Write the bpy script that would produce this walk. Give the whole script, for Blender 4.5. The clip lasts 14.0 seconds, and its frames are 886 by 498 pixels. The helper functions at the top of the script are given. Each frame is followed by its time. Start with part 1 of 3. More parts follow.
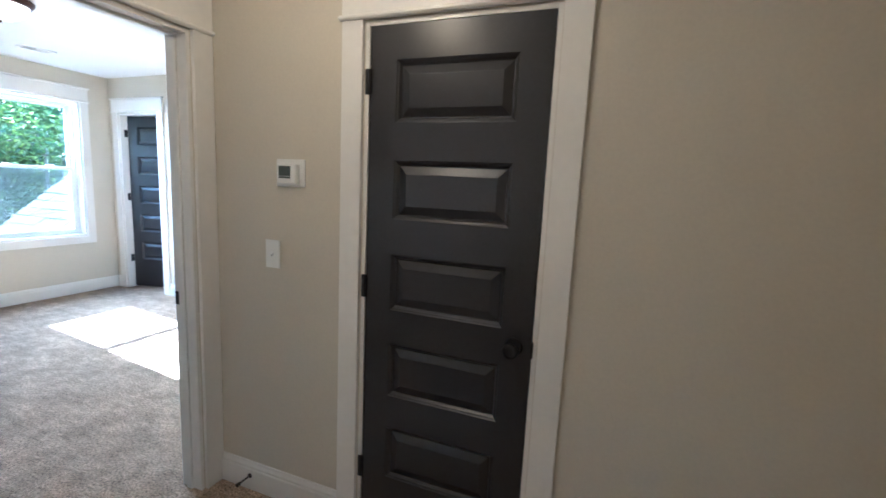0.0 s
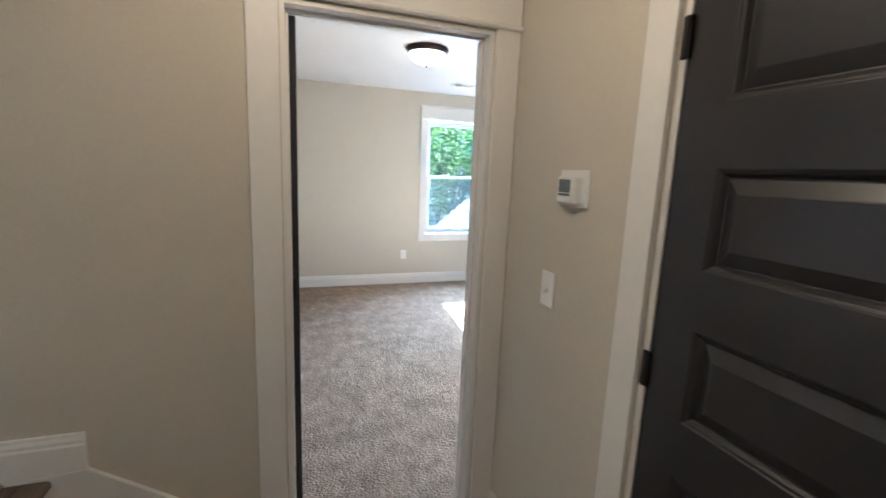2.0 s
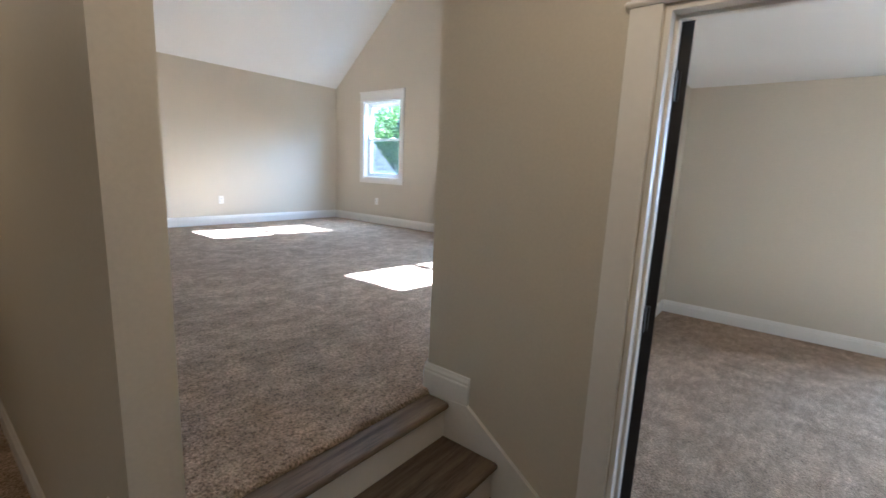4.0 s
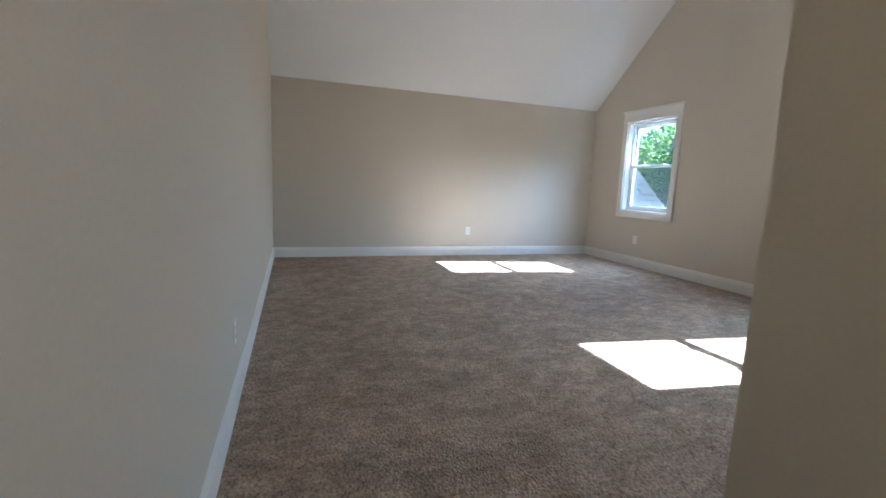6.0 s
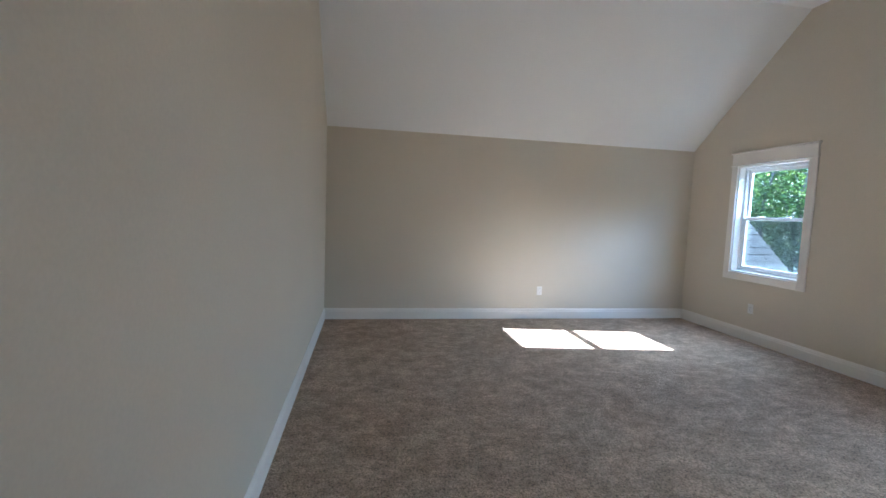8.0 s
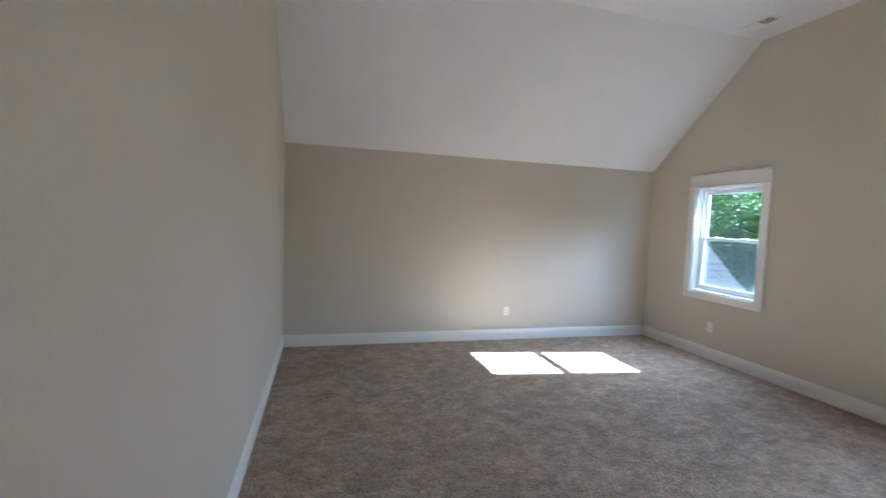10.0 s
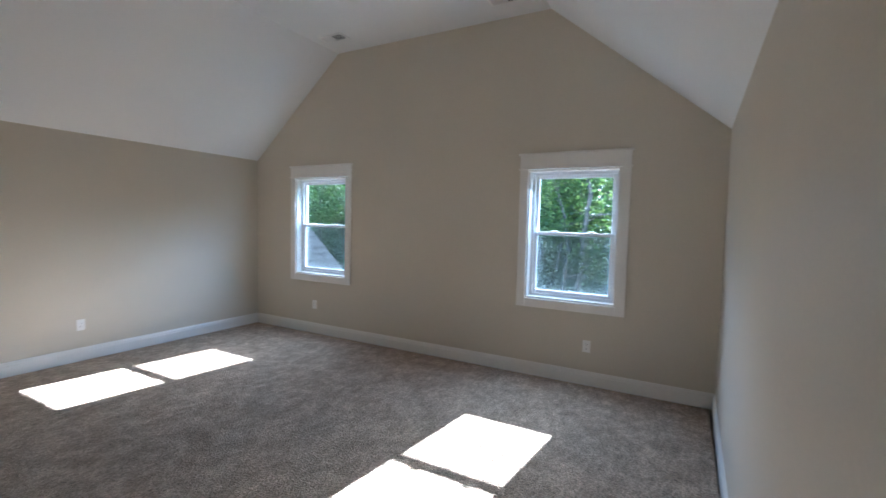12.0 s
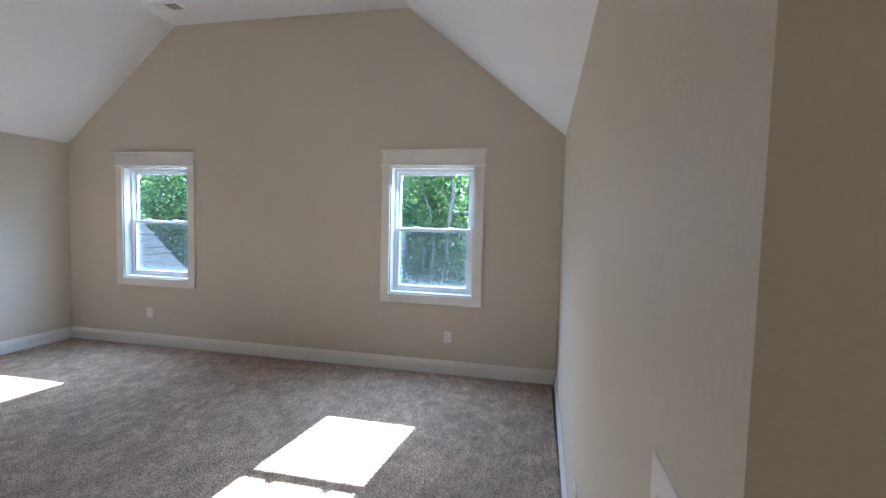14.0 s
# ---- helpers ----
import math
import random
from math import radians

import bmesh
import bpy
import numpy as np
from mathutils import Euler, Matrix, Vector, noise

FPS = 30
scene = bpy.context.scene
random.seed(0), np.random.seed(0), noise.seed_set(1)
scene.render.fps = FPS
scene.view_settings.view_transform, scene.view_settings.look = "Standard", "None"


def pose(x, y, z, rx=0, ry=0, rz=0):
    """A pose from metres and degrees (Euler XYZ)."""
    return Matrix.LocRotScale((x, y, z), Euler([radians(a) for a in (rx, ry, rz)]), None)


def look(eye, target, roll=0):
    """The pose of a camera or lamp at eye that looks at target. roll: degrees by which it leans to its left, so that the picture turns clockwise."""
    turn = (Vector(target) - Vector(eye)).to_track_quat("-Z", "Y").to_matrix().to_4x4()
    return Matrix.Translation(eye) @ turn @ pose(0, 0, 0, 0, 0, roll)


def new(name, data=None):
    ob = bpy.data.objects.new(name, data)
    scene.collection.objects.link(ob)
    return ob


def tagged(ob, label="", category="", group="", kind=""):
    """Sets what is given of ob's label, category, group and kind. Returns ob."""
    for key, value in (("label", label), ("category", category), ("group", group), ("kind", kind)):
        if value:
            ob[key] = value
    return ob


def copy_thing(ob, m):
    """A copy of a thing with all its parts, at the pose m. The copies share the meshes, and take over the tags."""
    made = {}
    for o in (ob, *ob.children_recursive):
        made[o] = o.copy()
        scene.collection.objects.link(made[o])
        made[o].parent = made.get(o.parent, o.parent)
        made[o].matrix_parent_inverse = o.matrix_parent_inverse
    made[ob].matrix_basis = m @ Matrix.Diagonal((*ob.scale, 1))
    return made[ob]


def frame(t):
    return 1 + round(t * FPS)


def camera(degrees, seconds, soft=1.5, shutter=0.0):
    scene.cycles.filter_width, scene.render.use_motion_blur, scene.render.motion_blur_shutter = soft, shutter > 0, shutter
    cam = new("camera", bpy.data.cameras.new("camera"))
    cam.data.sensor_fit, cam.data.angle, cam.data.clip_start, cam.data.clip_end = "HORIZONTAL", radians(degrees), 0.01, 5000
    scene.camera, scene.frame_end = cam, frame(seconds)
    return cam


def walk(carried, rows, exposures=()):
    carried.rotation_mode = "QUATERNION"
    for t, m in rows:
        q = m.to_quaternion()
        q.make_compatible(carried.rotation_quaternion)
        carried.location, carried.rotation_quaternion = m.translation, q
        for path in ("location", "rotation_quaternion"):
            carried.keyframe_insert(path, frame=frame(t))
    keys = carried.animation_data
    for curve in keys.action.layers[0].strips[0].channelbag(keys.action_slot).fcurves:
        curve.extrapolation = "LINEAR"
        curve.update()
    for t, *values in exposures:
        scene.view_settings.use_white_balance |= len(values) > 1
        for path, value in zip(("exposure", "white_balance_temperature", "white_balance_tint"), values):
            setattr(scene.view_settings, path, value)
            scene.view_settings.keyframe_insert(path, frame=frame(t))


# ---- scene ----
cam = camera(90.3, 14.0, 1.5, 0.3)
PATH = [
    (0, (0.125, 0.143, 1.479), (-0.594, 1.987, 1.189), 2.7),
    (0.5, (0.067, 0.271, 1.506), (-0.899, 1.997, 1.21), 2.6),
    (1, (0.049, 0.437, 1.521), (-1.236, 1.937, 1.206), 2.3),
    (1.5, (0.071, 0.628, 1.53), (-1.544, 1.761, 1.201), 2.3),
    (2, (0.026, 0.784, 1.528), (-1.831, 1.444, 1.186), 2.4),
    (2.5, (-0.029, 0.9, 1.546), (-1.996, 1.052, 1.214), 2.2),
    (3, (-0.038, 1.025, 1.559), (-1.965, 0.611, 1.219), 2.5),
    (3.5, (-0.033, 1.134, 1.548), (-1.786, 0.234, 1.207), 2.8),
    (4, (-0.077, 1.152, 1.55), (-1.619, -0.072, 1.195), 2.6),
    (4.2, (-0.128, 1.149, 1.544), (-1.583, -0.178, 1.194), 2.5),
    (6.3, (-0.805, 0.363, 1.675), (-1.358, -1.54, 1.406), 2.3),
    (6.5, (-0.849, 0.270, 1.716), (-1.361, -1.647, 1.468), 2.2),
    (7, (-0.914, 0.073, 1.792), (-1.356, -1.865, 1.574), 2.3),
    (7.5, (-0.951, -0.101, 1.884), (-1.318, -2.058, 1.697), 2.2),
    (7.7, (-0.948, -0.166, 1.908), (-1.298, -2.128, 1.732), 2.3),
    (9.8, (-0.891, -0.426, 2.116), (-1.293, -2.38, 1.981), 2.5),
    (10, (-0.892, -0.44, 2.119), (-1.419, -2.365, 1.989), 2.3),
    (10.5, (-0.959, -0.415, 2.084), (-1.842, -2.205, 1.967), 2.2),
    (11, (-1.039, -0.372, 2.102), (-2.282, -1.934, 1.981), 1.8),
    (11.5, (-1.081, -0.342, 2.099), (-2.62, -1.614, 1.981), 1.6),
    (12, (-1.1, -0.327, 2.111), (-2.851, -1.286, 1.988), 1.4),
    (12.5, (-1.134, -0.28, 2.09), (-3.004, -0.981, 1.973), 1.3),
    (13, (-1.15, -0.26, 2.088), (-3.073, -0.796, 1.97), 1.2),
    (13.5, (-1.149, -0.252, 2.087), (-3.096, -0.695, 1.972), 1.3),
    (14, (-1.152, -0.268, 2.097), (-3.106, -0.68, 1.977), 1.5),
]
EXPOSURES = [
    (0, 7.0, 4600, 5.5), (1.5, 6.95, 4750, 6), (2.0, 6.95, 4800, 6), (2.5, 6.92, 4800, 6), (3.0, 6.67, 4800, 6),
    (4.2, 6.5, 4900, 7), (5.2, 6.25, 4900, 6.5), (6.3, 5.97, 4850, 6), (7, 5.83, 4850, 6), (10, 6.0, 4850, 6.5), (11, 5.8, 4850, 6.5),
    (11.5, 5.6, 4850, 6.5), (12.5, 5.52, 4880, 7.5), (13.3, 5.8, 4900, 8.3), (14, 5.93, 4900, 8.3),
]
walk(cam, [(t, look(eye, target, roll)) for t, eye, target, roll in PATH], EXPOSURES)
BED_WATTS, HALL_WATTS, LANDING_WATTS, SKY_WATTS, BED_SKY_WATTS = 0.014, 0.085, 0.085, 0.68, 1.25

# ---- world, sun and large lights ----
world = bpy.data.worlds.new("world")
scene.world = world
world.use_nodes = True
wn = world.node_tree
sky = wn.nodes.new("ShaderNodeTexSky")
sky.sky_type = "NISHITA"
sky.sun_disc = False
sky.sun_elevation = radians(33.8)
sky.sun_rotation = radians(-83)
wn.links.new(sky.outputs[0], wn.nodes["Background"].inputs[0])
wn.nodes["Background"].inputs[1].default_value = 0.065

sun_data = bpy.data.lights.new("sun", "SUN")
sun_data.energy, sun_data.angle, sun_data.color = 2.3, radians(0.5), (1.0, 0.98, 0.95)
sun = new("sun", sun_data)
SUN_WAY = Vector((1.0, -0.117, -0.675)).normalized()
sun.matrix_world = Matrix.Translation((-30, 3, 22)) @ SUN_WAY.to_track_quat("-Z", "Y").to_matrix().to_4x4()


def sky_lamp(x, y, z, w, h, watts, aim, colour=(0.72, 0.86, 1.0)):
    d = bpy.data.lights.new("window_sky_light", "AREA")
    d.shape, d.size, d.size_y, d.energy, d.color = "RECTANGLE", w, h, watts, colour
    d.spread = radians(112)
    ob = new("window_sky_light", d)
    ob.matrix_world = look((x, y, z), aim)


# area lamps added outside each window, in place of light from the sky
sky_lamp(-5.90, -4.65, 2.12, 0.86, 1.25, SKY_WATTS, (-4.6, -4.60, 0.55))
sky_lamp(-5.90, -1.42, 2.12, 0.66, 1.25, SKY_WATTS, (-4.6, -1.60, 0.55))
sky_lamp(-6.10, 3.00, 1.60, 0.86, 1.45, BED_SKY_WATTS, (-4.2, 2.90, 0.60))


# ---- materials ----
def nodes_of(name):
    m = bpy.data.materials.new(name)
    m.use_nodes = True
    return m, m.node_tree, m.node_tree.nodes["Principled BSDF"]


def surface(name, colour, rough, metal=0.0, grain=60.0, grain_amount=0.06, stain=1.3, stain_amount=0.08, bump=0.1, bump_scale=300.0, bump_dist=0.002, rough_var=0.08, random_tint=0.0):
    """Two scales of variation in colour and gloss, and a fine relief."""
    m, t, b = nodes_of(name)
    n, l = t.nodes, t.links
    tc = n.new("ShaderNodeTexCoord")
    fine = n.new("ShaderNodeTexNoise")
    fine.inputs["Scale"].default_value, fine.inputs["Detail"].default_value = grain, 4
    wide = n.new("ShaderNodeTexNoise")
    wide.inputs["Scale"].default_value, wide.inputs["Detail"].default_value = stain, 3
    rel = n.new("ShaderNodeTexNoise")
    rel.inputs["Scale"].default_value, rel.inputs["Detail"].default_value = bump_scale, 2
    for x in (fine, wide, rel):
        l.new(tc.outputs["Object"], x.inputs["Vector"])
    total = None
    for x, amount in ((fine, grain_amount), (wide, stain_amount)):
        r = n.new("ShaderNodeMapRange")
        r.inputs["From Min"].default_value, r.inputs["From Max"].default_value = 0.3, 0.7
        r.inputs["To Min"].default_value, r.inputs["To Max"].default_value = 1 - amount, 1 + amount
        l.new(x.outputs["Fac"], r.inputs["Value"])
        if total is None:
            total = r.outputs[0]
        else:
            mu = n.new("ShaderNodeMath")
            mu.operation = "MULTIPLY"
            l.new(total, mu.inputs[0]), l.new(r.outputs[0], mu.inputs[1])
            total = mu.outputs[0]
    if random_tint:
        oi = n.new("ShaderNodeObjectInfo")
        r = n.new("ShaderNodeMapRange")
        r.inputs["To Min"].default_value, r.inputs["To Max"].default_value = 1 - random_tint, 1 + random_tint
        l.new(oi.outputs["Random"], r.inputs["Value"])
        mu = n.new("ShaderNodeMath")
        mu.operation = "MULTIPLY"
        l.new(total, mu.inputs[0]), l.new(r.outputs[0], mu.inputs[1])
        total = mu.outputs[0]
    hs = n.new("ShaderNodeVectorMath")
    hs.operation = "SCALE"
    hs.inputs[0].default_value = colour
    l.new(total, hs.inputs["Scale"])
    l.new(hs.outputs[0], b.inputs["Base Color"])
    rr = n.new("ShaderNodeMapRange")
    rr.inputs["To Min"].default_value, rr.inputs["To Max"].default_value = max(0.02, rough - rough_var), min(1, rough + rough_var)
    l.new(wide.outputs["Fac"], rr.inputs["Value"])
    l.new(rr.outputs[0], b.inputs["Roughness"])
    b.inputs["Metallic"].default_value = metal
    bp = n.new("ShaderNodeBump")
    bp.inputs["Strength"].default_value, bp.inputs["Distance"].default_value = bump, bump_dist
    l.new(rel.outputs["Fac"], bp.inputs["Height"])
    l.new(bp.outputs[0], b.inputs["Normal"])
    return m


WALL = surface("wall_paint", (0.612, 0.558, 0.458), 0.62, grain=90, grain_amount=0.025, stain=0.8, stain_amount=0.03, bump=0.22, bump_scale=190, bump_dist=0.0012)
CEIL = surface("ceiling_paint", (0.79, 0.79, 0.78), 0.85, grain=120, grain_amount=0.02, stain=0.7, stain_amount=0.02, bump=0.25, bump_scale=150, bump_dist=0.0015)
TRIM = surface("trim_paint", (0.80, 0.775, 0.73), 0.34, grain=40, grain_amount=0.015, stain=2.0, stain_amount=0.025, bump=0.05, bump_scale=120)
VINYL = surface("window_vinyl", (0.82, 0.83, 0.84), 0.38, grain=40, grain_amount=0.01, stain=3.0, stain_amount=0.02, bump=0.02)
DOOR = surface("door_paint", (0.025, 0.0235, 0.025), 0.33, grain=70, grain_amount=0.10, stain=2.5, stain_amount=0.10, bump=0.10, bump_scale=160)
BLACK = surface("black_metal", (0.012, 0.011, 0.011), 0.50, 0.3, stain=8, bump=0.05)
BRONZE = surface("bronze_metal", (0.055, 0.030, 0.022), 0.36, 0.8, stain=8, bump=0.05)
PLASTIC = surface("white_plastic", (0.84, 0.83, 0.80), 0.36, grain=30, grain_amount=0.01, stain=6, stain_amount=0.02, bump=0.02)
# near-black that stands for shade inside vents and outlet slots
DARK = surface("recess_shade_black", (0.02, 0.02, 0.02), 0.6)
SCREEN_GREY = surface("lcd_grey", (0.10, 0.115, 0.10), 0.2, stain=20, bump=0.0)
SHINGLE = surface("shingle", (0.019, 0.019, 0.022), 0.9, grain=140, grain_amount=0.35, stain=3, stain_amount=0.12, bump=0.6, bump_scale=260, bump_dist=0.004, random_tint=0.22)
SHINGLE.node_tree.nodes["Principled BSDF"].inputs["Specular IOR Level"].default_value = 0.12
SIDING = surface("siding_paint", (0.55, 0.56, 0.56), 0.6)
BARK = surface("bark", (0.095, 0.082, 0.073), 0.92, grain=18, grain_amount=0.35, stain=2, stain_amount=0.2, bump=0.9, bump_scale=14, bump_dist=0.03)
GROUND = surface("leaf_litter", (0.10, 0.085, 0.05), 0.95, grain=6, grain_amount=0.4, stain=0.2, stain_amount=0.4, bump=0.6, bump_scale=9, bump_dist=0.05)


def carpet_material():
    m, t, b = nodes_of("carpet_pile")
    n, l = t.nodes, t.links
    tc = n.new("ShaderNodeTexCoord")
    tuft = n.new("ShaderNodeTexVoronoi")
    tuft.inputs["Scale"].default_value = 82
    twist = n.new("ShaderNodeTexNoise")
    twist.inputs["Scale"].default_value, twist.inputs["Detail"].default_value, twist.inputs["Roughness"].default_value = 95, 4, 0.66
    clump = n.new("ShaderNodeTexNoise")
    clump.inputs["Scale"].default_value, clump.inputs["Detail"].default_value, clump.inputs["Distortion"].default_value = 8.0, 4, 0.5
    stroke = n.new("ShaderNodeTexNoise")
    stroke.inputs["Scale"].default_value, stroke.inputs["Detail"].default_value, stroke.inputs["Distortion"].default_value = 2.2, 3, 2.2
    for x in (tuft, twist, clump, stroke):
        l.new(tc.outputs["Object"], x.inputs["Vector"])
    # streaks of brushed pile; the shading of its lean is put into the colour
    brushed = n.new("ShaderNodeMapping")
    brushed.inputs["Rotation"].default_value, brushed.inputs["Scale"].default_value = (0, 0, 0.3), (9, 26, 9)
    lie = n.new("ShaderNodeTexNoise")
    lie.inputs["Scale"].default_value, lie.inputs["Detail"].default_value, lie.inputs["Distortion"].default_value = 1.0, 3, 0.8
    l.new(tc.outputs["Object"], brushed.inputs["Vector"]), l.new(brushed.outputs[0], lie.inputs["Vector"])

    def ranged(sock, lo, hi, a, z):
        r = n.new("ShaderNodeMapRange")
        r.inputs["From Min"].default_value, r.inputs["From Max"].default_value = lo, hi
        r.inputs["To Min"].default_value, r.inputs["To Max"].default_value = a, z
        l.new(sock, r.inputs["Value"])
        return r.outputs[0]

    def times(a, z):
        mu = n.new("ShaderNodeMath")
        mu.operation = "MULTIPLY"
        l.new(a, mu.inputs[0]), l.new(z, mu.inputs[1])
        return mu.outputs[0]

    # shade between the tufts is put into the colour by twist and tuft
    tone = times(times(ranged(twist.outputs["Fac"], 0.37, 0.54, 0.48, 1.13), ranged(clump.outputs["Fac"], 0.36, 0.64, 0.89, 1.13)), times(ranged(stroke.outputs["Fac"], 0.36, 0.64, 0.90, 1.10), ranged(tuft.outputs["Distance"], 0.08, 0.62, 1.10, 0.82)))
    tone = times(tone, ranged(lie.outputs["Fac"], 0.40, 0.60, 0.90, 1.10))
    sc = n.new("ShaderNodeVectorMath")
    sc.operation = "SCALE"
    sc.inputs[0].default_value = (0.545, 0.408, 0.292)
    l.new(tone, sc.inputs["Scale"])
    l.new(sc.outputs[0], b.inputs["Base Color"])
    b.inputs["Roughness"].default_value = 0.95
    b.inputs["Specular IOR Level"].default_value = 0.08
    add = n.new("ShaderNodeMath")
    add.operation = "SUBTRACT"
    l.new(twist.outputs["Fac"], add.inputs[0]), l.new(tuft.outputs["Distance"], add.inputs[1])
    bp = n.new("ShaderNodeBump")
    bp.inputs["Strength"].default_value, bp.inputs["Distance"].default_value = 1.0, 0.016
    l.new(add.outputs[0], bp.inputs["Height"])
    bp2 = n.new("ShaderNodeBump")
    bp2.inputs["Strength"].default_value, bp2.inputs["Distance"].default_value = 0.5, 0.02
    l.new(clump.outputs["Fac"], bp2.inputs["Height"]), l.new(bp.outputs[0], bp2.inputs["Normal"])
    l.new(bp2.outputs[0], b.inputs["Normal"])
    return m


CARPET = carpet_material()


def wood_material():
    m, t, b = nodes_of("stained_oak")
    n, l = t.nodes, t.links
    tc = n.new("ShaderNodeTexCoord")
    mp = n.new("ShaderNodeMapping")
    mp.inputs["Scale"].default_value = (2.2, 34, 34)
    l.new(tc.outputs["Object"], mp.inputs["Vector"])
    g = n.new("ShaderNodeTexNoise")
    g.inputs["Scale"].default_value, g.inputs["Detail"].default_value, g.inputs["Distortion"].default_value = 4, 7, 1.6
    k = n.new("ShaderNodeTexNoise")
    k.inputs["Scale"].default_value, k.inputs["Detail"].default_value = 0.9, 3
    l.new(mp.outputs[0], g.inputs["Vector"]), l.new(mp.outputs[0], k.inputs["Vector"])
    mixf = n.new("ShaderNodeMath")
    mixf.operation = "MULTIPLY_ADD"
    mixf.inputs[1].default_value = 0.65
    l.new(g.outputs["Fac"], mixf.inputs[0]), l.new(k.outputs["Fac"], mixf.inputs[2])
    cr = n.new("ShaderNodeValToRGB")
    cr.color_ramp.elements[0].position, cr.color_ramp.elements[0].color = 0.55, (0.036, 0.024, 0.016, 1)
    cr.color_ramp.elements[1].position, cr.color_ramp.elements[1].color = 1.05, (0.190, 0.136, 0.092, 1)
    l.new(mixf.outputs[0], cr.inputs[0])
    l.new(cr.outputs[0], b.inputs["Base Color"])
    b.inputs["Roughness"].default_value = 0.68
    bp = n.new("ShaderNodeBump")
    bp.inputs["Strength"].default_value, bp.inputs["Distance"].default_value = 0.45, 0.002
    l.new(g.outputs["Fac"], bp.inputs["Height"])
    l.new(bp.outputs[0], b.inputs["Normal"])
    return m


WOOD = wood_material()


def glass_material():
    m, t, b = nodes_of("window_glass")
    n, l = t.nodes, t.links
    tr = n.new("ShaderNodeBsdfTransparent")
    tr.inputs[0].default_value = (0.74, 0.785, 0.78, 1)
    gl = n.new("ShaderNodeBsdfGlossy")
    gl.inputs["Roughness"].default_value = 0.02
    lw = n.new("ShaderNodeLayerWeight")
    lw.inputs["Blend"].default_value = 0.5
    pw = n.new("ShaderNodeMath")
    pw.operation = "POWER"
    pw.inputs[1].default_value = 4.0
    l.new(lw.outputs["Facing"], pw.inputs[0])
    fr = n.new("ShaderNodeMapRange")
    fr.inputs["To Min"].default_value, fr.inputs["To Max"].default_value = 0.025, 0.7
    l.new(pw.outputs[0], fr.inputs["Value"])
    mx = n.new("ShaderNodeMixShader")
    l.new(fr.outputs[0], mx.inputs[0]), l.new(tr.outputs[0], mx.inputs[1]), l.new(gl.outputs[0], mx.inputs[2])
    l.new(mx.outputs[0], n["Material Output"].inputs[0])
    return m


GLASS = glass_material()


def screen_material():
    m, t, b = nodes_of("insect_screen")
    n, l = t.nodes, t.links
    tr = n.new("ShaderNodeBsdfTransparent")
    df = n.new("ShaderNodeBsdfDiffuse")
    df.inputs[0].default_value = (0.17, 0.185, 0.205, 1)
    tc = n.new("ShaderNodeTexCoord")
    ns = n.new("ShaderNodeTexNoise")
    ns.inputs["Scale"].default_value = 9
    l.new(tc.outputs["Object"], ns.inputs["Vector"])
    r = n.new("ShaderNodeMapRange")
    r.inputs["To Min"].default_value, r.inputs["To Max"].default_value = 0.50, 0.60
    l.new(ns.outputs["Fac"], r.inputs["Value"])
    mx = n.new("ShaderNodeMixShader")
    l.new(r.outputs[0], mx.inputs[0]), l.new(tr.outputs[0], mx.inputs[1]), l.new(df.outputs[0], mx.inputs[2])
    l.new(mx.outputs[0], n["Material Output"].inputs[0])
    return m


SCREEN = screen_material()


def leaf_material():
    m, t, b = nodes_of("leaves")
    n, l = t.nodes, t.links
    ge = n.new("ShaderNodeNewGeometry")
    cr = n.new("ShaderNodeValToRGB")
    e = cr.color_ramp.elements
    e[0].color, e[1].color = (0.015, 0.038, 0.014, 1), (0.20, 0.25, 0.060, 1)
    mid = e.new(0.55)
    mid.color = (0.062, 0.110, 0.028, 1)
    l.new(ge.outputs["Random Per Island"], cr.inputs[0])
    tl = n.new("ShaderNodeBsdfTranslucent")
    l.new(cr.outputs[0], tl.inputs[0]), l.new(cr.outputs[0], b.inputs["Base Color"])
    b.inputs["Roughness"].default_value = 0.5
    mx = n.new("ShaderNodeMixShader")
    mx.inputs[0].default_value = 0.5
    l.new(b.outputs[0], mx.inputs[1]), l.new(tl.outputs[0], mx.inputs[2])
    l.new(mx.outputs[0], n["Material Output"].inputs[0])
    return m


LEAF = leaf_material()


def bulb_material(strength):
    m, t, b = nodes_of("lit_glass")
    b.inputs["Base Color"].default_value = (0.9, 0.86, 0.78, 1)
    b.inputs["Emission Color"].default_value = (1.0, 0.88, 0.72, 1)
    b.inputs["Emission Strength"].default_value = strength
    b.inputs["Roughness"].default_value = 0.3
    return m


BULB = bulb_material(0.045)


# ---- builders ----
def bm_new():
    return bmesh.new()


def box(bm, x0, x1, y0, y1, z0, z1):
    """A box between the two corners."""
    v = [bm.verts.new(p) for p in ((x0, y0, z0), (x1, y0, z0), (x1, y1, z0), (x0, y1, z0), (x0, y0, z1), (x1, y0, z1), (x1, y1, z1), (x0, y1, z1))]
    for f in ((0, 3, 2, 1), (4, 5, 6, 7), (0, 1, 5, 4), (1, 2, 6, 5), (2, 3, 7, 6), (3, 0, 4, 7)):
        bm.faces.new([v[i] for i in f])
    return bm


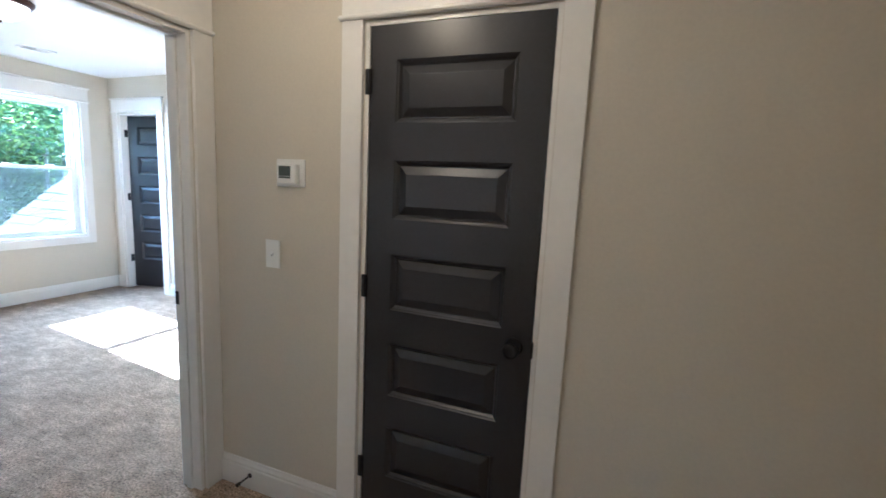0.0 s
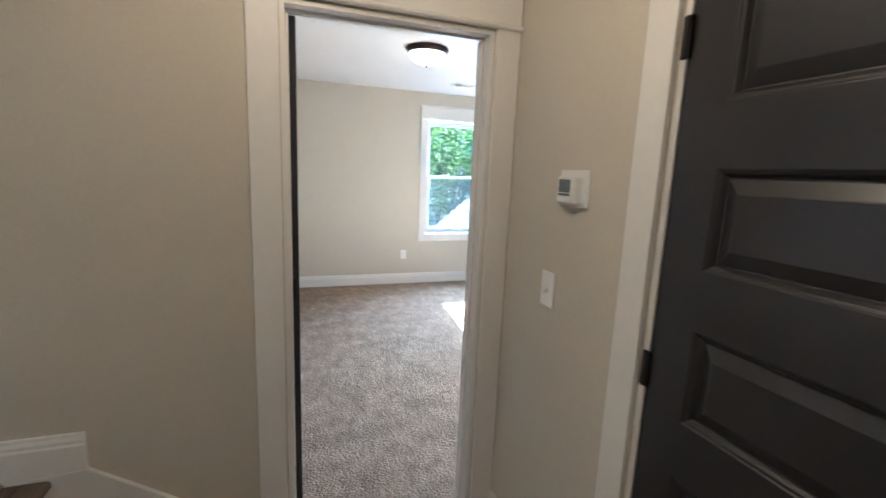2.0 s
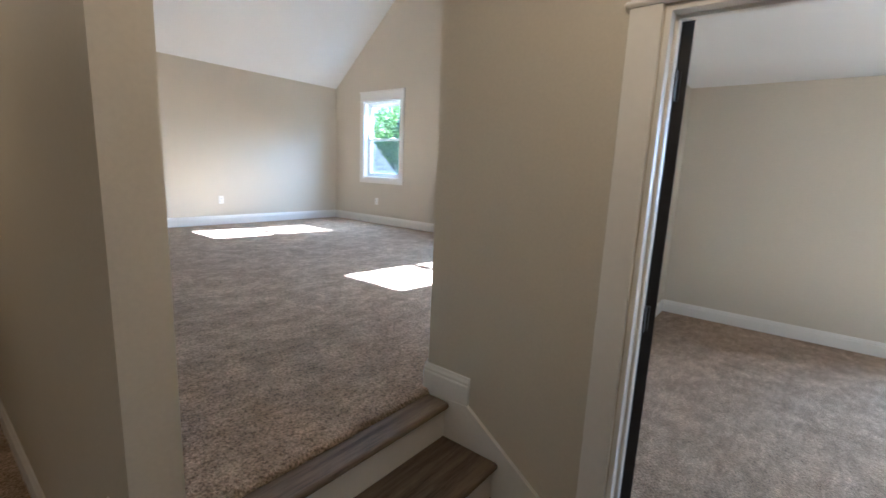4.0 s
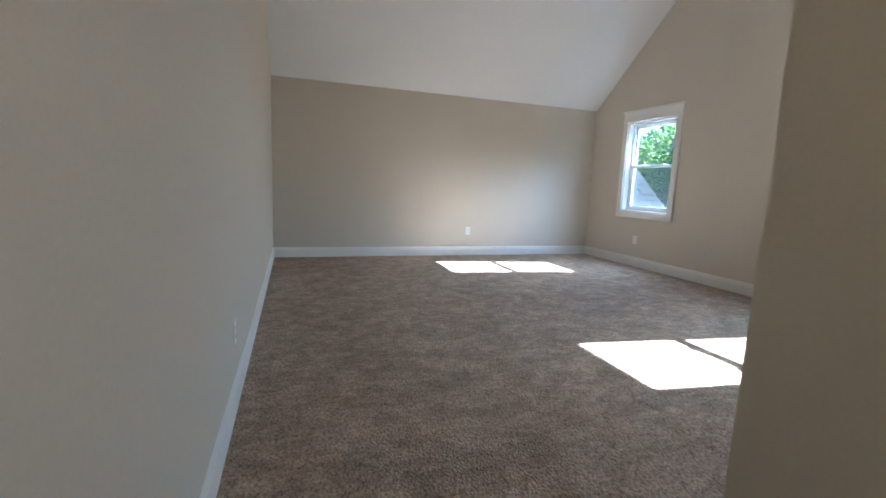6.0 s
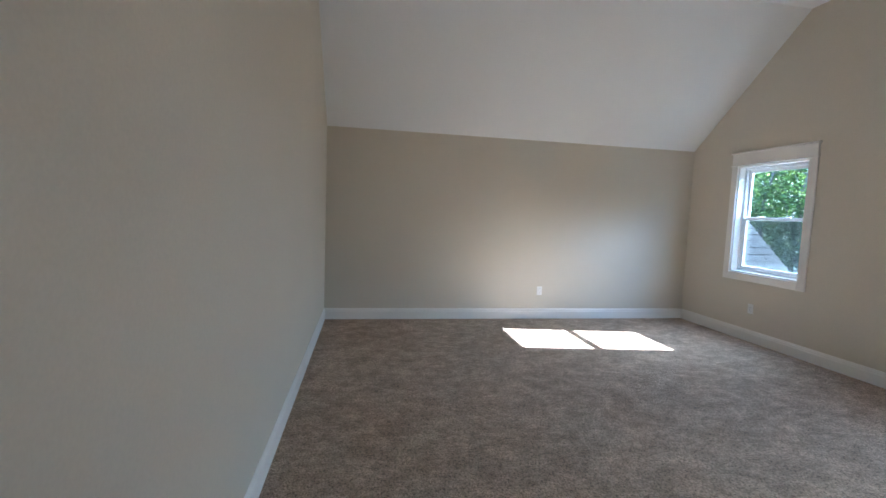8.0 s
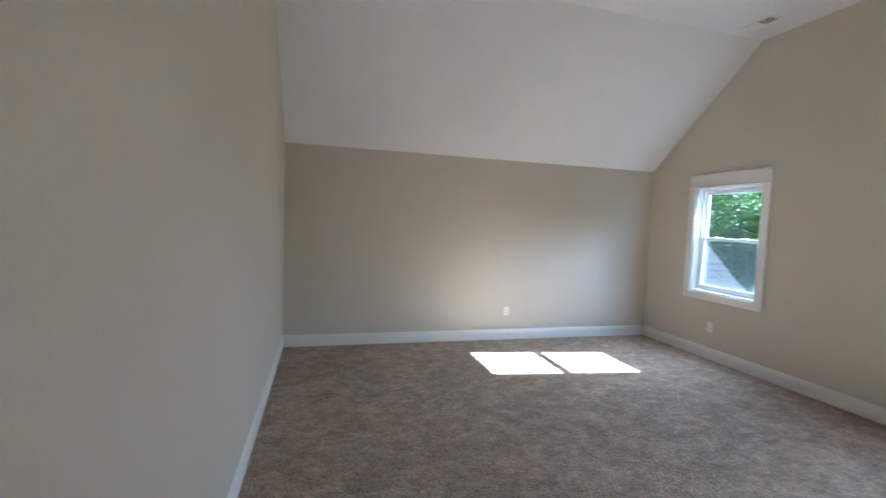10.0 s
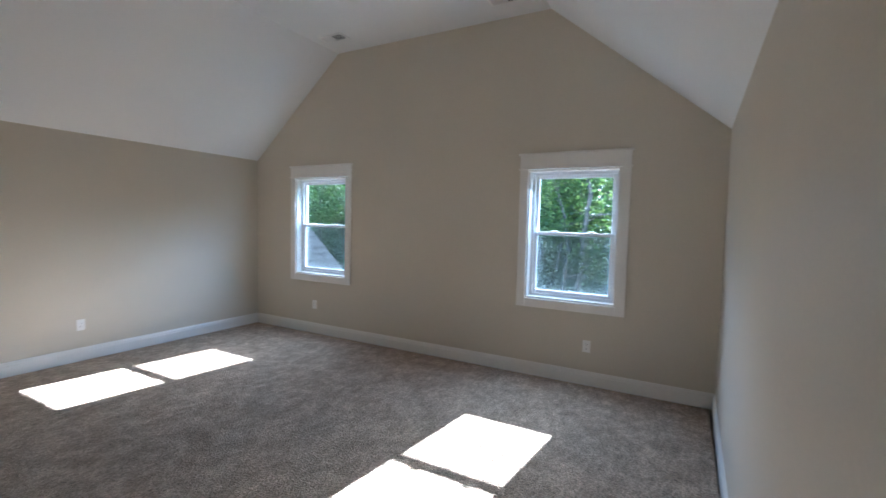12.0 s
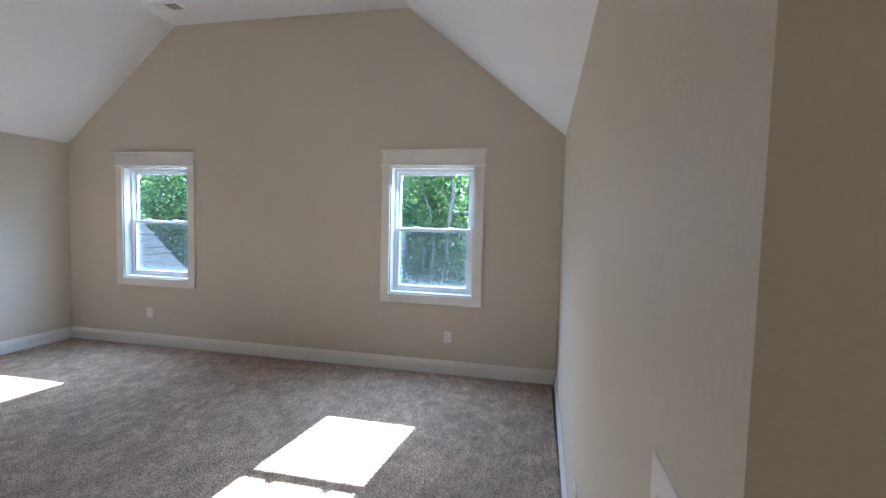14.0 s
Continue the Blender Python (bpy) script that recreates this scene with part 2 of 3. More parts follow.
def prism(bm, profile, frame_m, length):
    """A closed profile (u, v) swept along the local x of frame_m: u is local y, v local z."""
    a = [bm.verts.new(frame_m @ Vector((0, u, v))) for u, v in profile]
    b = [bm.verts.new(frame_m @ Vector((length, u, v))) for u, v in profile]
    k = len(profile)
    for i in range(k):
        bm.faces.new((a[i], a[(i + 1) % k], b[(i + 1) % k], b[i]))
    bm.faces.new(a[::-1])
    bm.faces.new(b)
    return bm


def lathe(bm, rings, m=Matrix.Identity(4), seg=24):
    """Rings of (radius, height) turned round the local z."""
    rows = []
    for r, h in rings:
        rows.append([bm.verts.new(m @ Vector((r * math.cos(2 * math.pi * i / seg), r * math.sin(2 * math.pi * i / seg), h))) for i in range(seg)])
    for p, q in zip(rows, rows[1:]):
        for i in range(seg):
            bm.faces.new((p[i], p[(i + 1) % seg], q[(i + 1) % seg], q[i]))
    bm.faces.new(rows[0][::-1])
    bm.faces.new(rows[-1])
    return bm


def soften(bm, width, segments=2):
    bmesh.ops.bevel(bm, geom=list(bm.edges), offset=width, segments=segments, profile=0.6, affect="EDGES", clamp_overlap=True)
    return bm


def mesh_ob(name, bm, material, smooth=False):
    bmesh.ops.recalc_face_normals(bm, faces=list(bm.faces))
    me = bpy.data.meshes.new(name)
    bm.to_mesh(me)
    bm.free()
    me.materials.append(material)
    if smooth:
        for p in me.polygons:
            p.use_smooth = True
    return new(name, me)


def part(name, bm, material, parent, label="", smooth=False):
    ob = mesh_ob(name, bm, material, smooth)
    ob.parent = parent
    if label:
        ob["label"] = label
    return ob


def structure(name, bm, material, label, category):
    return tagged(mesh_ob(name, bm, material), label, category, kind="structure")


def root(name, m, label, category, kind="", group=""):
    ob = new(name)
    ob.empty_display_size = 0.1
    ob.matrix_world = m
    return tagged(ob, label, category, group, kind)


# ---- the plan ----
XS, YC = -1.565, 1.62            # hall west wall, hall end wall
XB, YB0, YB1 = -5.737, 0.055, 3.785  # bedroom far wall and sides
XG, YK, YN, YF = -5.525, -5.90, -0.085, -0.030  # bonus room gable, knee wall, stair-side wall
XL, XH = -0.452, -0.337          # the wall between bonus room and hall
F2, FB, CE = 0.518, 0.541, 2.55             # upper floor level, hall and bedroom ceiling
KT, FC = 2.943, 4.237             # knee wall top, flat ceiling
YS0, YS1 = -4.352, -1.596         # where the slopes meet the flat ceiling
HX1, HY0 = 1.05, -5.2            # hall's far sides
BD0, BD1, DH = 0.768, 1.518, 2.052  # bedroom doorway and its head
CD0, CD1 = -0.792, -0.088        # hall closet doorway
W1 = (-5.097, -4.203, 1.350, 2.656)  # window openings: y0, y1, z0, z1
W2 = (-1.758, -0.881, 1.350, 2.656)
W3 = (2.550, 3.452, 0.683, 2.212)
BC0, BC1, BCH = -5.57, -4.90, 2.14   # bedroom closet doorway


def holed(bm, along, a0, a1, z0, z1, d0, d1, holes):
    """A wall slab along x or y from a0 to a1, d0 to d1 thick, with holes (a, b, low, high), as one closed mesh."""
    av = sorted({a0, a1, *[v for h in holes for v in h[:2]]})
    zv = sorted({z0, z1, *[v for h in holes for v in h[2:]]})
    made = {}

    def vert(i, k, d):
        if (i, k, d) not in made:
            made[i, k, d] = bm.verts.new((av[i], d, zv[k]) if along == "x" else (d, av[i], zv[k]))
        return made[i, k, d]

    def solid(i, k):
        if not (0 <= i < len(av) - 1 and 0 <= k < len(zv) - 1):
            return False
        a, z = (av[i] + av[i + 1]) / 2, (zv[k] + zv[k + 1]) / 2
        return not any(h[0] < a < h[1] and h[2] < z < h[3] for h in holes)

    for i in range(len(av) - 1):
        for k in range(len(zv) - 1):
            if not solid(i, k):
                continue
            for d in (d0, d1):
                bm.faces.new([vert(*p, d) for p in ((i, k), (i + 1, k), (i + 1, k + 1), (i, k + 1))])
            for (ni, nk), (p, q) in (((i - 1, k), ((i, k), (i, k + 1))), ((i + 1, k), ((i + 1, k), (i + 1, k + 1))), ((i, k - 1), ((i, k), (i + 1, k))), ((i, k + 1), ((i, k + 1), (i + 1, k + 1)))):
                if not solid(ni, nk):
                    bm.faces.new((vert(*p, d0), vert(*q, d0), vert(*q, d1), vert(*p, d1)))
    return bm


# floors
structure("floor_hall", box(bm_new(), XS, HX1 + 0.1, HY0, YC + 0.9, -0.25, 0), CARPET, "beige looped carpet in the upstairs hall", "floor")
structure("floor_bedroom", box(bm_new(), XB - 0.1, XS, YB0 - 0.06, YB1 + 1.2, -0.25, 0), CARPET, "beige plush carpet with vacuum marks", "floor")
roll = [(-0.062 - 0.020 + 0.020 * math.sin(a), FB - 0.023 + 0.023 * math.cos(a)) for a in [i * math.pi / 12 for i in range(7)]]
structure("floor_bonus_room", prism(bm_new(), [(YK - 0.1, -0.25), (YK - 0.1, FB)] + roll + [(-0.062, -0.25)], Matrix.Translation((XG - 0.1, 0, 0)), XL + 0.06 - XG + 0.1), CARPET, "beige plush carpet with vacuum marks in the bonus room", "floor")

# walls
bm = holed(bm_new(), "y", YN, YC + 0.12, 0, CE + 0.1, XS - 0.12, XS, [(BD0, BD1, 0, DH)])
structure("wall_hall_west", bm, WALL, "greige painted drywall beside the bedroom door", "wall")
bm = holed(bm_new(), "x", XS, HX1 + 0.1, 0, CE + 0.1, YC, YC + 0.12, [(CD0, CD1, 0, DH)])
structure("wall_hall_end", bm, WALL, "greige painted drywall round the dark closet door", "wall")
bm = bm_new()
box(bm, HX1, HX1 + 0.1, HY0, YC, 0, CE + 0.1), box(bm, XH, HX1, HY0 - 0.1, HY0, 0, CE + 0.1)
structure("wall_hall_rest", bm, WALL, "greige painted drywall closing the hall", "wall")
bm = bm_new()
box(bm, CD0 - 0.2, CD1 + 0.2, YC + 0.8, YC + 0.9, 0, CE), box(bm, CD0 - 0.3, CD0 - 0.2, YC + 0.12, YC + 0.9, 0, CE), box(bm, CD1 + 0.2, CD1 + 0.3, YC + 0.12, YC + 0.9, 0, CE)
structure("wall_closet", bm, WALL, "drywall inside the hall closet", "wall")

GABLE = [(YK, KT), (YS0, FC), (YS1, FC), (YF, KT)]


bm = holed(bm_new(), "y", YK - 0.12, YN + 0.12, -3.2, KT, XG - 0.16, XG, [W1, W2])
structure("wall_bonus_gable", bm, WALL, "greige gable wall with two windows", "wall")
structure("wall_bonus_gable_top", prism(bm_new(), GABLE, Matrix.Translation((XG - 0.16, 0, 0)), 0.16), WALL, "greige gable peak above the windows", "wall")
bm = box(bm_new(), XG, XL, YK - 0.12, YK, -0.3, KT)
structure("wall_bonus_knee", bm, WALL, "greige knee wall under the sloped ceiling", "wall")
structure("wall_bonus_east_top", prism(bm_new(), GABLE, Matrix.Translation((XL, 0, 0)), 0.115), WALL, "greige gable peak over the hall side", "wall")
bm = box(bm_new(), XL, XH, YK - 0.12, 0.075, 0, KT)
structure("wall_bonus_east", bm, WALL, "greige wall between bonus room and hall", "wall")
bm = box(bm_new(), XG, XS - 0.12, YN, YN + 0.13, 0, KT + 0.055)
for v in bm.verts:
    if v.co.x < -5 and v.co.y < -0.05:
        v.co.y = YF
box(bm, XS - 0.12, XL, YN, YN + 0.11, CE + 0.1, KT + 0.055)
structure("wall_bonus_north", bm, WALL, "greige wall beside the stair opening", "wall")

bm = holed(bm_new(), "y", YB0 - 0.005, YB1 + 0.12, -3.2, CE + 0.1, XB - 0.16, XB, [W3])
structure("wall_bedroom_far", bm, WALL, "greige bedroom wall with one window", "wall")
bm = holed(bm_new(), "x", XB, XS - 0.12, 0, CE + 0.1, YB1, YB1 + 0.12, [(BC0, BC1, 0, BCH)])
structure("wall_bedroom_closet", bm, WALL, "greige bedroom wall with the closet door", "wall")
bm = box(bm_new(), XB, XS - 0.12, YB0 - 0.006, YB0, 0, CE + 0.1)
structure("wall_bedroom_south", bm, WALL, "greige bedroom wall", "wall")
bm = box(bm_new(), XS - 0.12, XS, YC + 0.12, YB1 + 0.12, 0, CE + 0.1)
structure("wall_bedroom_east", bm, WALL, "greige bedroom wall behind the hall", "wall")
bm = bm_new()
box(bm, BC0 - 0.2, BC1 + 0.3, YB1 + 1.1, YB1 + 1.2, 0, CE), box(bm, BC0 - 0.3, BC0 - 0.2, YB1 + 0.12, YB1 + 1.2, 0, CE), box(bm, BC1 + 0.3, BC1 + 0.4, YB1 + 0.12, YB1 + 1.2, 0, CE)
structure("wall_bedroom_closet_inside", bm, WALL, "drywall inside the bedroom closet", "wall")

# ceilings
structure("ceiling_hall", box(bm_new(), XS, HX1 + 0.1, YN + 0.12, YC + 0.9, CE, CE + 0.1), CEIL, "flat white hall ceiling", "ceiling")
structure("ceiling_hall_back", box(bm_new(), XH, HX1 + 0.1, HY0 - 0.1, YN + 0.12, CE, CE + 0.1), CEIL, "flat white hall ceiling", "ceiling")
structure("ceiling_stair_opening", box(bm_new(), XS, XL, YN, YN + 0.12, CE, CE + 0.1), WALL, "painted head of the stair opening", "ceiling")
structure("ceiling_bedroom", box(bm_new(), XB - 0.1, XS - 0.12, YB0 - 0.005, YB1 + 1.2, CE, CE + 0.1), CEIL, "flat white bedroom ceiling", "ceiling")
prof = [(YK - 0.12, KT - 0.1)] + GABLE + [(YN + 0.12, KT - 0.1), (YN + 0.12, KT + 0.08), (YS1 + 0.05, FC + 0.15), (YS0 - 0.05, FC + 0.15), (YK - 0.12, KT + 0.08)]
structure("ceiling_bonus_room", prism(bm_new(), prof, Matrix.Translation((XG - 0.16, 0, 0)), XH - XG + 0.16), CEIL, "white vaulted ceiling with a flat ridge strip", "ceiling")

# stairs: three risers, oak treads
TR = [(0.600, 0.173), (0.330, 0.345), (0.060, F2)]
stair = root("staircase", pose(0, 0, 0), "three-step stair with stained oak treads and white risers", "stairs", "structure")
for i, (yn, z) in enumerate(TR):
    yb = TR[i + 1][0] - 0.032 if i < 2 else -0.075
    prof = [(yb, z - 0.032), (yn - 0.008, z - 0.032), (yn, z - 0.022), (yn, z - 0.010), (yn - 0.003, z - 0.004), (yn - 0.010, z), (yb, z)]
    part("tread", prism(bm_new(), prof, Matrix.Translation((XS + 0.019, 0, 0)), XH - XS - 0.019 if i < 2 else XL - XS - 0.019), WOOD, stair, "stained oak tread with rounded nosing")
    lo = 0 if i == 0 else TR[i - 1][1]
    part("riser", box(bm_new(), XS + 0.018, XH - 0.01 if i < 2 else XL, yn - 0.045, yn - 0.025, lo, z - 0.032), TRIM, stair, "white painted riser")
sk = [(-0.055, F2 - 0.35), (-0.055, F2 + 0.004), (0.155, F2 + 0.018), (0.664, F2 + 0.018 - 0.352), (0.664, 0.0), (0.2, 0.0)]
part("skirt_board", prism(bm_new(), sk, Matrix.Translation((XS + 0.0005, 0, 0)), 0.0175), TRIM, stair, "white painted skirt board along the wall")


# ---- trim ----
BASE_PROFILE = [(0, 0), (0.015, 0), (0.015, 0.098), (0.0135, 0.102), (0.0105, 0.104), (0.0105, 0.112), (0.012, 0.116), (0.0085, 0.124), (0.0065, 0.128), (0.0065, 0.134), (0.0045, 0.139), (0, 0.140)]


def baseboard(x, y, z, length, turn, label="white painted baseboard with a stepped top"):
    """Runs along the local x from (x, y); it stands off the wall to the local +y."""
    b = prism(bm_new(), BASE_PROFILE, Matrix.Translation((x, y, z)) @ Matrix.Rotation(radians(turn), 4, "Z"), length)
    return structure("baseboard", b, TRIM, label, "baseboard")


baseboard(XG, YK, FB, XL - XG, 0)                       # knee wall
baseboard(XG, YF, FB, YF - YK, -90)                     # gable
baseboard(XS, YN, FB, math.hypot(XS - XG, YF - YN), 180 - math.degrees(math.atan2(YF - YN, XS - XG)))                     # stair-side wall
baseboard(XL, YK, FB, 0.02 - YK, 90)                    # bonus east wall
baseboard(XS, 0.155, F2 + 0.004, 0.155 - YN + 0.015, -90, "short return of white baseboard above the stair")
baseboard(XB, YB1, 0, YB1 - YB0, -90)                   # bedroom far wall
baseboard(XB, YB0, 0, XS - 0.12 - XB, 0)                # bedroom south
baseboard(BC0 - 0.105, YB1, 0, BC0 - 0.105 - XB, 180)   # bedroom closet wall
baseboard(XS - 0.12, YB1, 0, XS - 0.12 - BC1 - 0.105, 180)
baseboard(CD0 - 0.098, YC, 0, CD0 - 0.098 - XS, 180)    # hall end, beside the thermostat
baseboard(HX1, YC, 0, HX1 - CD1 - 0.098, 180)
baseboard(XH, 0.06, 0, 0.06 - HY0, -90)                 # hall side of the dividing wall
baseboard(XH, 0.06, F2 + 0.04, 0.16, -90, "short return of white baseboard beside the stair")
baseboard(HX1, HY0, 0, YC - HY0, 90)


def trim_box(name, parent, x0, x1, y0, y1, z0, z1, label="", bev=0.002, material=None):
    b = box(bm_new(), x0, x1, y0, y1, z0, z1)
    soften(b, bev, 1)
    return part(name, b, material or TRIM, parent, label)


def casing(parent, w, h, wide=0.100, proud=0.018, bottom=False, z0=0.0):
    """Flat casing with a beaded, capped header round an opening w wide from z0 to h; local x along the wall, local -y into the room."""
    trim_box("side_casing", parent, -wide, 0.006 - 0.010, -proud, 0.0, z0 - (wide if bottom else 0), h - 0.004 + 0.008)
    trim_box("side_casing", parent, w + 0.004, w + wide, -proud, 0.0, z0 - (wide if bottom else 0), h + 0.004)
    trim_box("header_bead", parent, -wide - 0.014, w + wide + 0.014, -proud - 0.012, 0.0, h + 0.004, h + 0.022, bev=0.006)
    trim_box("header_board", parent, -wide, w + wide, -proud - 0.002, 0.0, h + 0.022, h + 0.152)
    trim_box("header_cap", parent, -wide - 0.018, w + wide + 0.018, -proud - 0.018, 0.0, h + 0.152, h + 0.174, bev=0.006)
    if bottom:
        trim_box("bottom_casing", parent, -0.004, w + 0.004, -proud, 0.0, z0 - wide, z0 - 0.004)


def jamb(parent, w, h, depth, stop_at, thick=0.016):
    trim_box("jamb", parent, -0.002, thick, 0.0, depth, 0, h, bev=0.001)
    trim_box("jamb", parent, w - thick, w + 0.002, 0.0, depth, 0, h, bev=0.001)
    trim_box("head_jamb", parent, thick, w - thick, 0.0, depth, h - thick, h + 0.002, bev=0.001)
    if stop_at is not None:
        a, b = stop_at, stop_at + 0.035
        trim_box("door_stop_strip", parent, thick, thick + 0.011, a, b, 0, h - thick, bev=0.002)
        trim_box("door_stop_strip", parent, w - thick - 0.011, w - thick, a, b, 0, h - thick, bev=0.002)
        trim_box("door_stop_strip", parent, thick + 0.011, w - thick - 0.011, a, b, h - thick - 0.011, h - thick, bev=0.002)


def panel_mesh(x0, x1, z0, z1, face, sign):
    """A raised panel in its moulded recess, on the plane y = face; sign is the way in."""
    b = bm_new()
    rings = [(0.0, 0.0), (0.002, 0.0005), (0.005, 0.0035), (0.010, 0.0060), (0.016, 0.0125), (0.018, 0.0160), (0.022, 0.0165), (0.024, 0.0155), (0.050, 0.0040), (0.053, 0.0030)]
    rows = []
    for inset, deep in rings:
        rows.append([b.verts.new((x, face + sign * deep, z)) for x, z in ((x0 + inset, z0 + inset), (x1 - inset, z0 + inset), (x1 - inset, z1 - inset), (x0 + inset, z1 - inset))])
    for p, q in zip(rows, rows[1:]):
        for i in range(4):
            b.faces.new((p[i], p[(i + 1) % 4], q[(i + 1) % 4], q[i]))
    b.faces.new(rows[-1])
    return b


def door_leaf(parent, w, h, thick=0.035, knob_x=None):
    """Five-panel leaf; local origin at the hinge edge, leaf along +x, its front at y = 0."""
    tops = [h - 0.122 - 0.3555 * i for i in range(5)]
    ph, stile = 0.222, 0.107
    b = bm_new()
    box(b, 0, stile, 0, thick, 0, h), box(b, w - stile, w, 0, thick, 0, h)
    edges = [h] + [v for t in tops for v in (t, t - ph)] + [0]
    for hi, lo in zip(edges[::2], edges[1::2]):
        box(b, stile, w - stile, 0, thick, lo, hi)
    leaf = part("leaf", b, DOOR, parent, "dark painted five-panel leaf")
    for t in tops:
        part("panel", panel_mesh(stile, w - stile, t - ph, t, 0.0, 1), DOOR, leaf)
        part("panel", panel_mesh(stile, w - stile, t - ph, t, thick, -1), DOOR, leaf)
    return leaf


def knob(parent, x, y, z, way):
    m = Matrix.Translation((x, y, z)) @ Matrix.Rotation(radians(90 * way), 4, "X")
    k = part("knob", lathe(bm_new(), [(0.010, 0.0), (0.010, 0.030), (0.016, 0.036), (0.025, 0.044), (0.028, 0.053), (0.026, 0.062), (0.017, 0.067), (0.004, 0.068)], m), BLACK, parent, "black round knob", True)
    part("rosette", lathe(bm_new(), [(0.032, 0.0), (0.032, 0.004), (0.028, 0.009), (0.012, 0.010)], m), BLACK, k)


def hinge(parent, x, y, z, leaf_to=0.014):
    b = lathe(bm_new(), [(0.0062, z), (0.0068, z + 0.002), (0.0068, z + 0.087), (0.0062, z + 0.089)], Matrix.Translation((x, y, 0)), 12)
    box(b, x - leaf_to, x + leaf_to, y - 0.002, y + 0.004, z, z + 0.089)
    return part("hinge", b, BLACK, parent, "black steel hinge")


# hall closet door, closed
d2 = root("door_2", pose(CD0, YC, 0), "closed dark five-panel closet door in white casing", "door", "structure")
cw = CD1 - CD0
casing(d2, cw, DH, 0.094)
jamb(d2, cw, DH, 0.119, 0.045)
leaf = door_leaf(d2, cw - 0.038, 2.026)
leaf.location = (0.019, 0.004, 0.012)
knob(leaf, cw - 0.038 - 0.062, 0.0, 0.915, 1)
for z in (1.797, 1.025, 0.250):
    hinge(d2, 0.0155, -0.004, z, 0.011)
trim_box("strike_plate", d2, cw - 0.0165, cw - 0.012, -0.0195, 0.01, 0.90, 0.955, "black strike plate lip", 0.001, BLACK)

# bedroom door, open into the room
d1 = root("door_1", Matrix.Translation((XS, BD0, 0)) @ Matrix.Rotation(radians(90), 4, "Z"), "dark bedroom door standing open in white casing", "door", "structure")
bw = BD1 - BD0
casing(d1, bw, DH, 0.100)
jamb(d1, bw, DH, 0.120, 0.05)
leaf = door_leaf(d1, bw - 0.038, 2.036)
pin = Vector((0.014, 0.126, 0.0))
leaf.matrix_local = Matrix.Translation(pin) @ Matrix.Rotation(radians(110), 4, "Z") @ Matrix.Translation(Vector((0.017, 0.085, 0.012)) - pin)
knob(leaf, bw - 0.10, 0.0, 0.915, 1)
knob(leaf, bw - 0.10, 0.035, 0.915, -1)
for z in (1.797, 1.025, 0.250):
    b = lathe(bm_new(), [(0.0062, z), (0.0068, z + 0.002), (0.0068, z + 0.087), (0.0062, z + 0.089)], Matrix.Translation((0.014, 0.128, 0)), 12)
    box(b, 0.0155, 0.0310, 0.0855, 0.113, z, z + 0.089)
    box(b, 0.0155, 0.036, 0.113, 0.127, z, z + 0.089)
    part("hinge", b, BLACK, d1, "black steel hinge")
trim_box("strike_plate", d1, bw - 0.0185, bw - 0.0155, 0.055 + 0.03, 0.118, 0.89, 0.95, "black strike plate", 0.001, BLACK)
# bedroom side casing
inner = root("door_casing", Matrix.Translation((XS - 0.12, BD1, 0)) @ Matrix.Rotation(radians(-90), 4, "Z"), "white casing on the bedroom side of the door", "trim", "structure")
casing(inner, bw, DH, 0.100)

# bedroom closet door, ajar into the closet
d3 = root("door_3", pose(BC0, YB1, 0), "dark bedroom closet door standing ajar", "door", "structure")
kw = BC1 - BC0
casing(d3, kw, BCH, 0.100)
jamb(d3, kw, BCH, 0.119, None)
leaf = door_leaf(d3, kw - 0.038, BCH - 0.03)
leaf.matrix_local = Matrix.Translation((0.021, 0.085, 0.012)) @ Matrix.Rotation(radians(17), 4, "Z")
knob(leaf, kw - 0.10, 0.0, 0.915, 1)
for z in (1.870, 1.100, 0.330):
    trim_box("hinge", d3, 0.0155, 0.020, 0.045, 0.084, z, z + 0.089, "black steel hinge", 0.001, BLACK)


